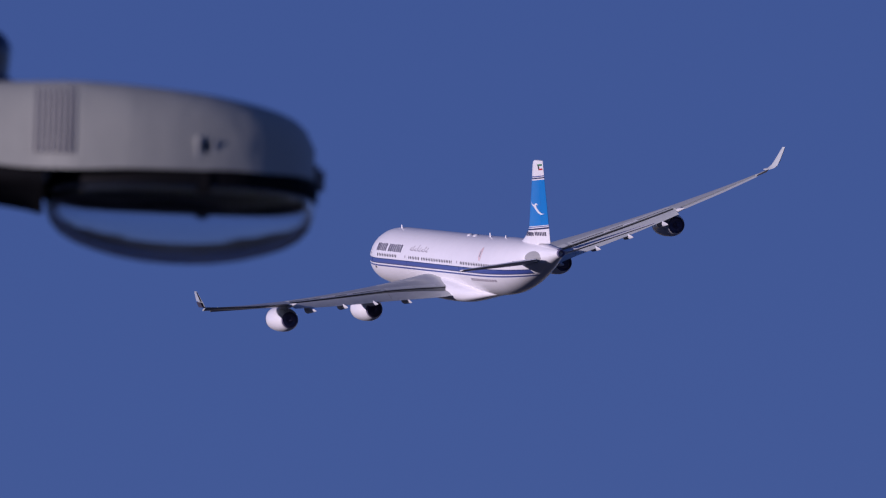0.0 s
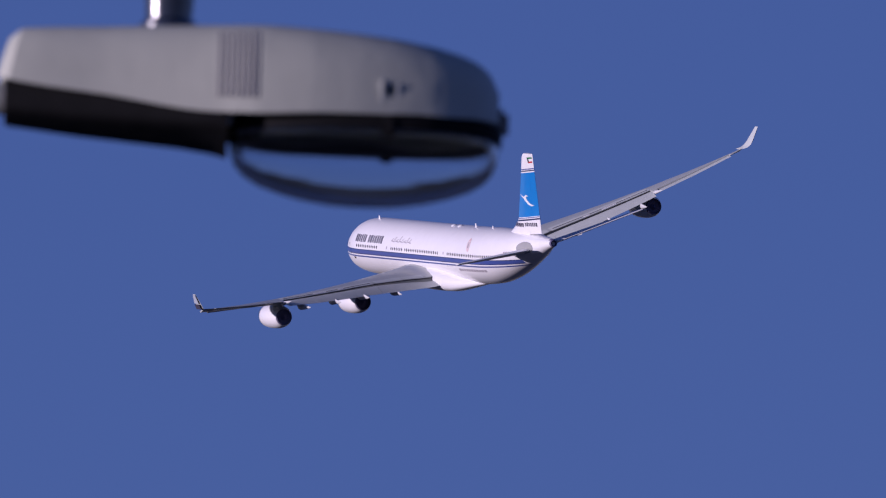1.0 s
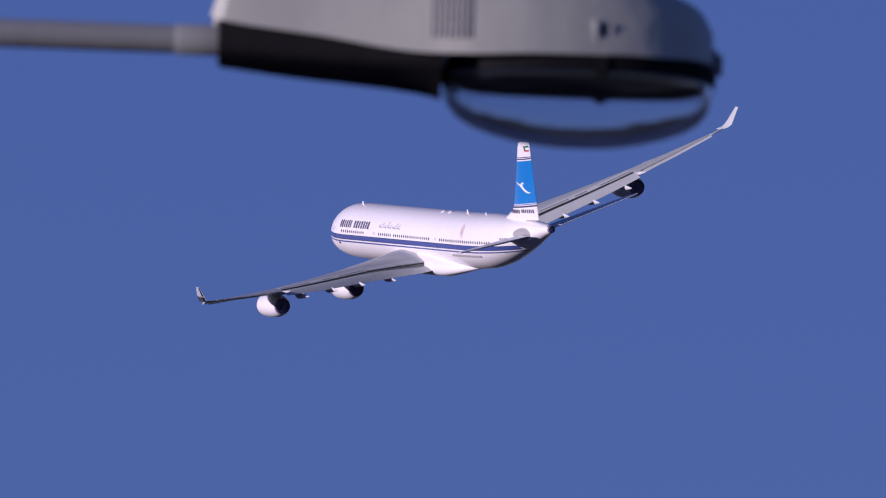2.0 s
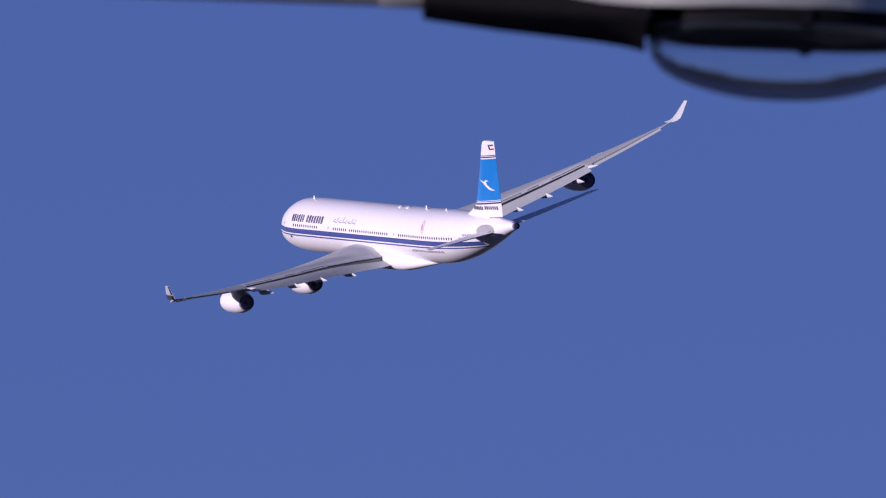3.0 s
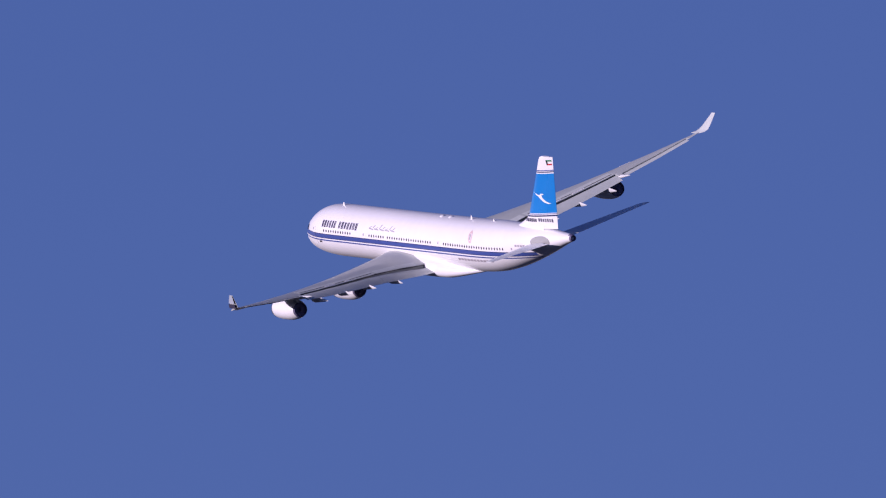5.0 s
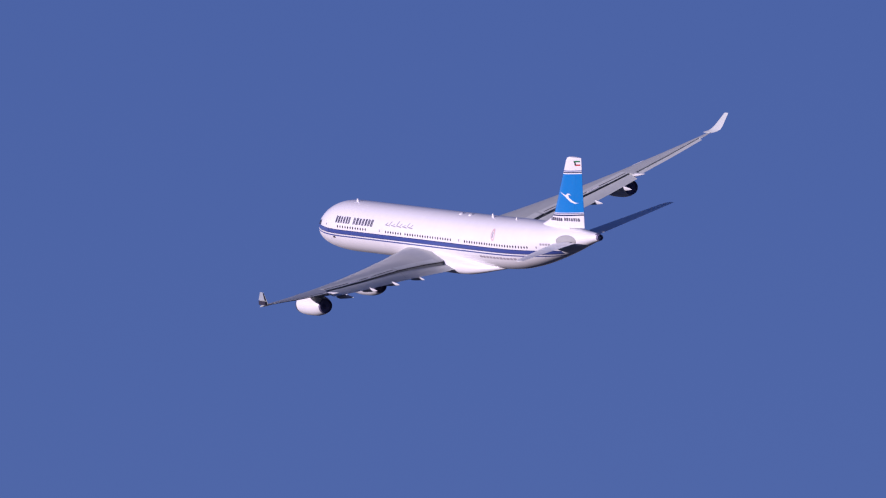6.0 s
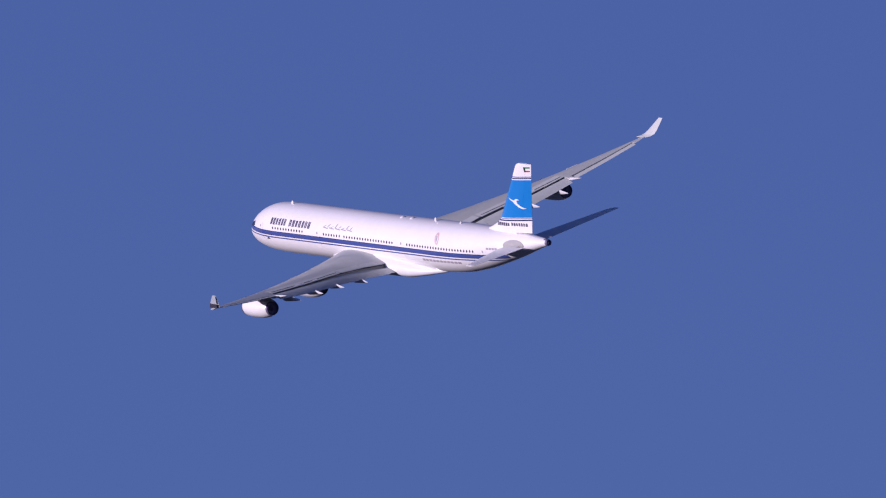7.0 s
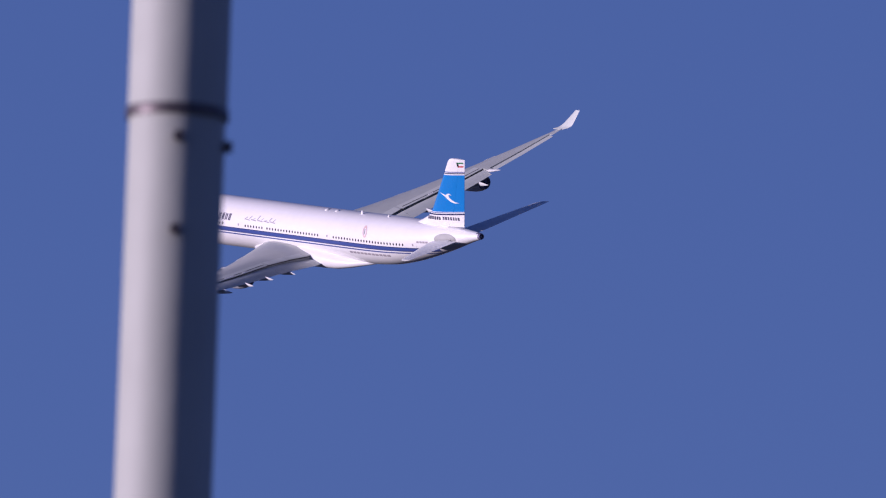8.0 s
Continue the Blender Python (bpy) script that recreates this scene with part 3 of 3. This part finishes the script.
def make_tail(plane):
    # fin
    rings = []
    for z, s0, s1 in ((1.9, 50.4, 60.1), (2.62, 51.1, 60.38), (3.1, 52.6, 60.6), (3.6, 53.9, 60.8), (4.2, 54.8, 61.05), (6.4, 56.8, 61.95), (8.8, 58.95, 62.95), (10.4, 60.35, 63.62), (10.72, 60.75, 63.75), (10.86, 61.3, 63.8)):
        rings.append([(st(s0 + x), w, z) for x, w in foil(s1 - s0, 0.10, 0.70, camber=0.0)])
    fin = part("fin", loft(rings), fin_paint, plane, "white and bright blue tail fin")
    rings = []
    for z, s0, s1 in ((2.66, 51.1, 60.38), (4.2, 54.8, 61.05), (6.4, 56.8, 61.95), (8.8, 58.95, 62.95), (10.4, 60.35, 63.62), (10.72, 60.75, 63.75), (10.84, 61.3, 63.8)):
        c = s1 - s0
        rings.append([(st(s0 + x), w, z) for x, w in foil_aft(c, 0.10, 0.703)])
    part("rudder", loft(rings), fin_paint, fin, "rudder in the fin's colours")
    for side in (1, -1):
        def slab(name, pts, mat, label=""):
            """A painted mark on the fin's side, from an outline in (station, height)."""
            bm = bmesh.new()
            rows = []
            for o in (0.0, 0.015):
                ring = []
                for s, z in pts:
                    lo = hermite(((2.0, 50.6, 60.15), (2.66, 51.1, 60.38), (4.2, 54.8, 61.05), (6.4, 56.8, 61.95), (8.8, 58.95, 62.95), (10.86, 60.9, 63.8)), z)
                    f = max(0.02, min(0.99, (s - lo[0]) / (lo[1] - lo[0])))
                    half = 0.5 * (lo[1] - lo[0]) * (0.2969 * math.sqrt(f) - 0.126 * f - 0.3516 * f**2 + 0.2843 * f**3 - 0.1015 * f**4)
                    ring.append((st(s), side * (half + 0.012 + o), z))
                rows.append(ring)
            return part(name, loft(rows, bm=bm), mat, fin, label, smooth=False)
        # white swoosh, drawn as a plain shape
        arc = [(57.55, 6.72), (58.1, 6.55), (58.65, 6.42), (59.1, 6.62), (59.5, 6.62), (59.75, 6.45), (59.45, 6.50), (59.15, 6.42), (59.25, 6.12), (59.7, 5.82), (60.2, 5.64), (60.75, 5.58),
               (60.0, 5.50), (59.3, 5.66), (58.75, 6.02), (58.45, 6.28), (58.0, 6.45)]
        slab("swoosh", arc, white_paint, "white swoosh")
        for first, last, n, z in ((54.15, 56.7, 6, 3.36), (57.0, 60.1, 7, 3.42)):
            pitch = (last - first) / n
            for k in range(n):
                a = first + pitch * k
                for off, wide, low, high in STROKES[k % len(STROKES)]:
                    b0, b1 = a + 0.06 * low + off * pitch, a + 0.06 * high + off * pitch
                    slab("title_stroke", [(b0, z + 0.38 * low), (b0 + wide * pitch, z + 0.38 * low + 0.01), (b1 + wide * pitch, z + 0.38 * high + 0.01), (b1, z + 0.38 * high)], letter_navy)
        slab("flag_stripe", [(62.3, 10.32), (63.42, 10.36), (63.40, 10.52), (62.32, 10.48)], flag_green)
        slab("flag_stripe", [(62.3, 9.90), (63.22, 9.94), (63.30, 10.10), (62.3, 10.06)], flag_red)
        slab("flag_panel", [(62.22, 9.90), (62.5, 10.04), (62.5, 10.36), (62.22, 10.5)], flag_black)
    # tailplane, trimmed nose down
    for side in (1, -1):
        rings, elev = [], []
        for y, s0, s1, z in ((0.6, 54.2, 60.2, 1.42), (1.6, 54.95, 60.5, 1.52), (5.5, 57.95, 61.85, 1.98), (9.2, 60.75, 63.1, 2.42), (9.6, 61.3, 63.25, 2.47), (9.75, 61.9, 63.27, 2.49)):
            c, a = s1 - s0, radians(-5.8)
            for store, pts in ((rings, foil(c, 0.085, 0.72, camber=0.0)), (elev, foil_aft(c, 0.085, 0.725))):
                store.append([(st(s1 + (x - c) * math.cos(a) + w * math.sin(a)), side * y, z - (x - c) * math.sin(a) + w * math.cos(a)) for x, w in pts])
        stab = part("stabilizer", loft(rings), stabilizer_paint, plane, "pale grey horizontal stabilizer")
        part("elevator", loft(elev[1:]), stabilizer_paint, stab)


def make_airliner():
    plane = new("airliner")
    tagged(plane, "white four-engined jet airliner banking in flight, blue cheatlines and fin", "airplane")
    hull = make_fuselage(plane)
    make_hull_details(plane, hull)
    for side in (1, -1):
        make_wing(plane, side)
        make_engine(plane, side, 9.72, 29.4, -2.48, "white inner engine nacelle")
        make_engine(plane, side, 19.8, 35.4, -0.94, "white outer engine nacelle")
    make_tail(plane)
    return plane


# ---- the street lamp ----
LX, LY, LZ = 0.0, 53.0, 10.469


def make_street_lamp():
    px, ring_z, arm_z = -3.567, 9.959, LZ + 0.097
    lamp = new("street_lamp")
    lamp.location = (px, LY, 0.0)
    tagged(lamp, "grey street lamp with a clear bowl on a long steel arm", "street lamp")
    W = Matrix.Translation((-px, -LY, 0.0))

    def add(name, bm, mat, parent=None, label="", smooth=True):
        if parent is None:
            bmesh.ops.transform(bm, matrix=W, verts=bm.verts)
            return part(name, bm, mat, lamp, label, smooth)
        bmesh.ops.transform(bm, matrix=W, verts=bm.verts)
        return part(name, bm, mat, parent, label, smooth)

    pole = add("pole", loft(turned([(0.0, 0.110), (3.0, 0.102), (7.0, 0.092), (ring_z - 0.01, 0.0865)], (px, LY, 0.0), "z", 96)), galvanised, label="pale grey steel pole")
    add("base_flange", loft(turned([(0.0, 0.2), (0.025, 0.2), (0.03, 0.195), (0.03, 0.1)], (px, LY, 0.0), "z", 32)), galvanised, pole)
    add("sleeve", loft(turned([(ring_z + 0.006, 0.080), (ring_z + 0.006, 0.0895), (ring_z + 0.3, 0.0890), (arm_z + 0.12, 0.088), (arm_z + 0.14, 0.08), (arm_z + 0.15, 0.05)], (px, LY, 0.0), "z", 96)), galvanised, pole, "pale grey bracket sleeve")
    add("joint_ring", loft(turned([(ring_z - 0.012, 0.080), (ring_z - 0.012, 0.0925), (ring_z + 0.002, 0.0935), (ring_z + 0.008, 0.092), (ring_z + 0.008, 0.080)], (px, LY, 0.0), "z", 96)), bolt_steel, pole, "dark joint ring")
    # set screws: azimuth from the side that faces the road, and drop below the ring
    for az, dz in ((6.0, 0.054), (84.0, 0.060), (6.0, 0.223), (170.0, 0.054)):
        bm = bmesh.new()
        bmesh.ops.create_cone(bm, cap_ends=True, segments=6, radius1=0.0118, radius2=0.0105, depth=0.020)
        a = radians(az)
        m = Matrix.Translation((px + 0.091 * math.sin(a), LY - 0.091 * math.cos(a), ring_z - dz)) @ Matrix.Rotation(a, 4, "Z") @ Matrix.Rotation(radians(90), 4, "X")
        bmesh.ops.transform(bm, matrix=m, verts=bm.verts)
        add("set_screw", bm, bolt_steel, pole, smooth=False)

    # arm, from the sleeve to the socket of the head
    rings = []
    for k in range(14):
        u = k / 13
        x = px + 0.05 + u * (LX - 0.40 - px - 0.05)
        rings.append([(x, LY + 0.0255 * math.cos(v), arm_z + 0.0255 * math.sin(v)) for v in (2 * math.pi * i / 28 for i in range(28))])
    add("arm", loft(rings), arm_steel, label="round steel arm")
    add("socket", loft(turned([(-0.51, 0.0255), (-0.505, 0.0275), (-0.44, 0.028), (-0.40, 0.028)], (LX, LY, arm_z), "x", 28)), arm_steel)

    # upper shell of the head: sections along x, each a rounded arch
    # x, half width, lower edge, crown
    SHELL = [(-0.447, 0.078, 0.128, 0.205), (-0.430, 0.112, 0.117, 0.216), (-0.425, 0.118, 0.115, 0.220), (-0.25, 0.135, 0.091, 0.228), (-0.055, 0.165, 0.062, 0.236), (0.03, 0.182, 0.060, 0.238),
             (0.12, 0.187, 0.064, 0.234), (0.20, 0.1828, 0.066, 0.228), (0.26, 0.1760, 0.067, 0.222), (0.30, 0.1690, 0.068, 0.216),
             (0.34, 0.1596, 0.069, 0.209), (0.38, 0.1470, 0.070, 0.199), (0.41, 0.131, 0.072, 0.188), (0.438, 0.100, 0.074, 0.168), (0.455, 0.058, 0.076, 0.138)]
    xs = sorted({r[0] for r in SHELL} | {-0.447 + 0.03 * i for i in range(30)})
    outer, inner = [], []
    for x in xs:
        if x > 0.455:
            continue
        hw, lo, hi = hermite(SHELL, x)
        ring, ins = [], []
        for i in range(25):
            u = math.pi * i / 24
            c, s = math.cos(u), math.sin(u)
            yy = math.copysign(abs(c) ** 0.42, c)
            zz = s ** 0.60
            rake = 0.022 * zz * max(0.0, min(1.0, (-0.25 - x) / 0.18))
            ring.append((LX + x + rake, LY - hw * (1 - 0.10 * zz) * yy, LZ + lo + (hi - lo) * zz))
            ins.append((LX + (x + rake) * 0.985, LY - (hw - 0.006) * (1 - 0.10 * zz) * yy, LZ + lo + (hi - lo - 0.006) * zz))
        outer.append(ring + ins[::-1])
    head = add("head_shell", loft(outer), lamp_housing, label="grey moulded lamp head cover")

    # dark gear tray under the rear half
    rings = []
    for x, hw, lo, hi in ((-0.432, 0.085, 0.062, 0.160), (-0.428, 0.090, 0.058, 0.160), (-0.3, 0.110, 0.046, 0.148), (-0.12, 0.142, 0.036, 0.128), (-0.06, 0.158, 0.030, 0.122), (-0.030, 0.160, 0.023, 0.118)):
        ring = []
        for i in range(20):
            u = 2 * math.pi * i / 20
            c, s = math.cos(u), math.sin(u)
            ring.append((LX + x, LY + hw * math.copysign(abs(c) ** 0.35, c), LZ + (lo + hi) / 2 + (hi - lo) / 2 * math.copysign(abs(s) ** 0.35, s)))
        rings.append(ring)
    add("gear_tray", loft(rings), lamp_dark, head, "black gear tray")

    # dark reflector pan that the bowl hangs from: an oval rim
    def oval(cx, rx, ry, z, n=64, p=0.82):
        out = []
        for i in range(n):
            u = 2 * math.pi * i / n
            c, s = math.cos(u), math.sin(u)
            out.append((LX + cx + rx * math.copysign(abs(c) ** p, c), LY + ry * math.copysign(abs(s) ** p, s), LZ + z))
        return out
    cx, rx, ry = 0.212, 0.236, 0.176
    add("reflector_pan", loft([oval(cx, rx - 0.008, ry, 0.085, p=0.95), oval(cx, rx - 0.008, ry, 0.054, p=0.95), oval(cx, rx - 0.016, ry - 0.012, 0.052, p=0.95), oval(cx, rx - 0.024, ry - 0.02, 0.075, p=0.95), oval(cx, rx * 0.5, ry * 0.5, 0.115, p=0.95)], cap0=False),
        reflector, head, "dark reflector pan")
    add("bowl_rim", loft([oval(cx + 0.004, rx * 1.02, ry * 0.99, 0.070), oval(cx + 0.004, rx * 1.045, ry * 1.005, 0.068), oval(cx + 0.004, rx * 1.045, ry * 1.005, 0.043), oval(cx + 0.004, rx * 1.036, ry * 0.998, 0.040), oval(cx + 0.004, rx * 0.93, ry * 0.90, 0.040), oval(cx + 0.004, rx * 0.93, ry * 0.90, 0.070)], cap0=False, cap1=False),
        lamp_dark, head, "dark rim of the bowl")
    # clear bowl with wall thickness
    prof = [(1.0, 0.046), (1.0, 0.034), (0.988, 0.014), (0.955, -0.006), (0.89, -0.022), (0.79, -0.036), (0.66, -0.0475), (0.50, -0.0585), (0.33, -0.0665), (0.16, -0.0710), (0.04, -0.0720)]
    wall, mean = 0.006, 0.2
    rings, inside = [], []
    for i, (k, z) in enumerate(prof):
        k0, z0 = prof[max(0, i - 1)]
        k1, z1 = prof[min(len(prof) - 1, i + 1)]
        n = Vector((-(z1 - z0), 0, (k1 - k0) * mean)).normalized()   # out of the bowl, in (radius, height)
        rings.append(oval(cx + 0.004, rx * k * 1.03, ry * k * 0.985, z))
        kk = k * 0.985 - wall * abs(n.x) / mean
        inside.append(oval(cx + 0.004, rx * 1.04 * max(kk, 0.01), ry * max(kk, 0.01), z + (wall * abs(n.z) if i else 0.0)))
    rings += inside[::-1]
    bowl = add("bowl", loft(rings + rings[:1], cap0=False, cap1=False), bowl_glass, head, "clear plastic bowl")
    bmx = bmesh.new()
    bmx.from_mesh(bowl.data)
    bmesh.ops.remove_doubles(bmx, verts=bmx.verts, dist=0.0002)
    bmesh.ops.recalc_face_normals(bmx, faces=bmx.faces[:])
    bmx.to_mesh(bowl.data)
    bmx.free()
    for p in bowl.data.polygons:
        p.use_smooth = True

    # cooling ribs on both flanks
    for flank in (-1, 1):
        for i in range(8):
            x = -0.052 + 0.0098 * i
            hw, lo, hi = hermite(SHELL, x)
            bm = bmesh.new()
            strip = []
            for xx in (x, x + 0.0012, x + 0.0056, x + 0.0068):
                hw, lo, hi = hermite(SHELL, xx)
                up = 0.0016 if x < xx < x + 0.0068 else -0.004
                line = []
                for k in range(9):
                    zz = 0.16 + 0.80 * k / 8
                    sn = zz ** (1 / 0.60)
                    yy = (1 - sn * sn) ** 0.21
                    line.append((LX + xx, LY + flank * (hw * (1 - 0.10 * zz) * yy + up), LZ + lo + (hi - lo) * zz))
                strip.append(line)
            loft(strip, closed=False, cap0=False, cap1=False, bm=bm)
            add("cooling_rib", bm, rib_grey, head, smooth=False)
        # latch at the middle of the bowl rim
        x = 0.258
        hw, lo, hi = hermite(SHELL, x)
        face = hw * 0.972
        latch = add("latch", box(bmesh.new(), LX + x - 0.020, LX + x - 0.009, LY + flank * (face - 0.02), LY + flank * (face + 0.004), LZ + 0.076, LZ + 0.130, 0.003), lamp_light_clip, head, "pale latch")
        add("latch_prong", box(bmesh.new(), LX + x + 0.009, LX + x + 0.019, LY + flank * (face - 0.02), LY + flank * (hermite(SHELL, x + 0.016)[0] * 0.972 + 0.001), LZ + 0.076, LZ + 0.126, 0.003), lamp_light_clip, latch)
        add("latch_slot", box(bmesh.new(), LX + x - 0.008, LX + x + 0.008, LY + flank * (face - 0.012), LY + flank * (face + 0.0005), LZ + 0.084, LZ + 0.122, 0.003), lamp_dark, latch)
        add("latch_hook", box(bmesh.new(), LX + x - 0.012, LX + x + 0.012, LY + flank * (ry - 0.014), LY + flank * (ry + 0.003), LZ + 0.027, LZ + 0.066, 0.004), lamp_dark, latch)
    # hinge piece at the front end
    add("front_clip", box(bmesh.new(), LX + 0.444, LX + 0.474, LY - 0.022, LY + 0.022, LZ + 0.058, LZ + 0.112, 0.010), rib_grey, head, "dark front clip")
    add("rear_clip", box(bmesh.new(), LX - 0.045, LX - 0.022, LY - 0.150, LY - 0.125, LZ + 0.042, LZ + 0.066, 0.004), rib_grey, head, "grey hinge clip")
    # light sensor on the crown
    add("sensor", loft(turned([(0.226, 0.053), (0.243, 0.053), (0.248, 0.049), (0.252, 0.0428), (0.268, 0.0435), (0.284, 0.0446), (0.302, 0.0462), (0.308, 0.0450), (0.318, 0.0400), (0.329, 0.0310), (0.337, 0.0200), (0.341, 0.004)], (LX - 0.142, LY, LZ), "z", 40)),
        cell_plastic, head, "glossy dark light sensor")
    return lamp


airliner = make_airliner()
make_street_lamp()
make_ground()
make_ridge()


def motions():
    walk(airliner, [(t, pose(x, y, z, rx, ry, rz)) for t, x, y, z, rx, ry, rz in FLIGHT])


motions()
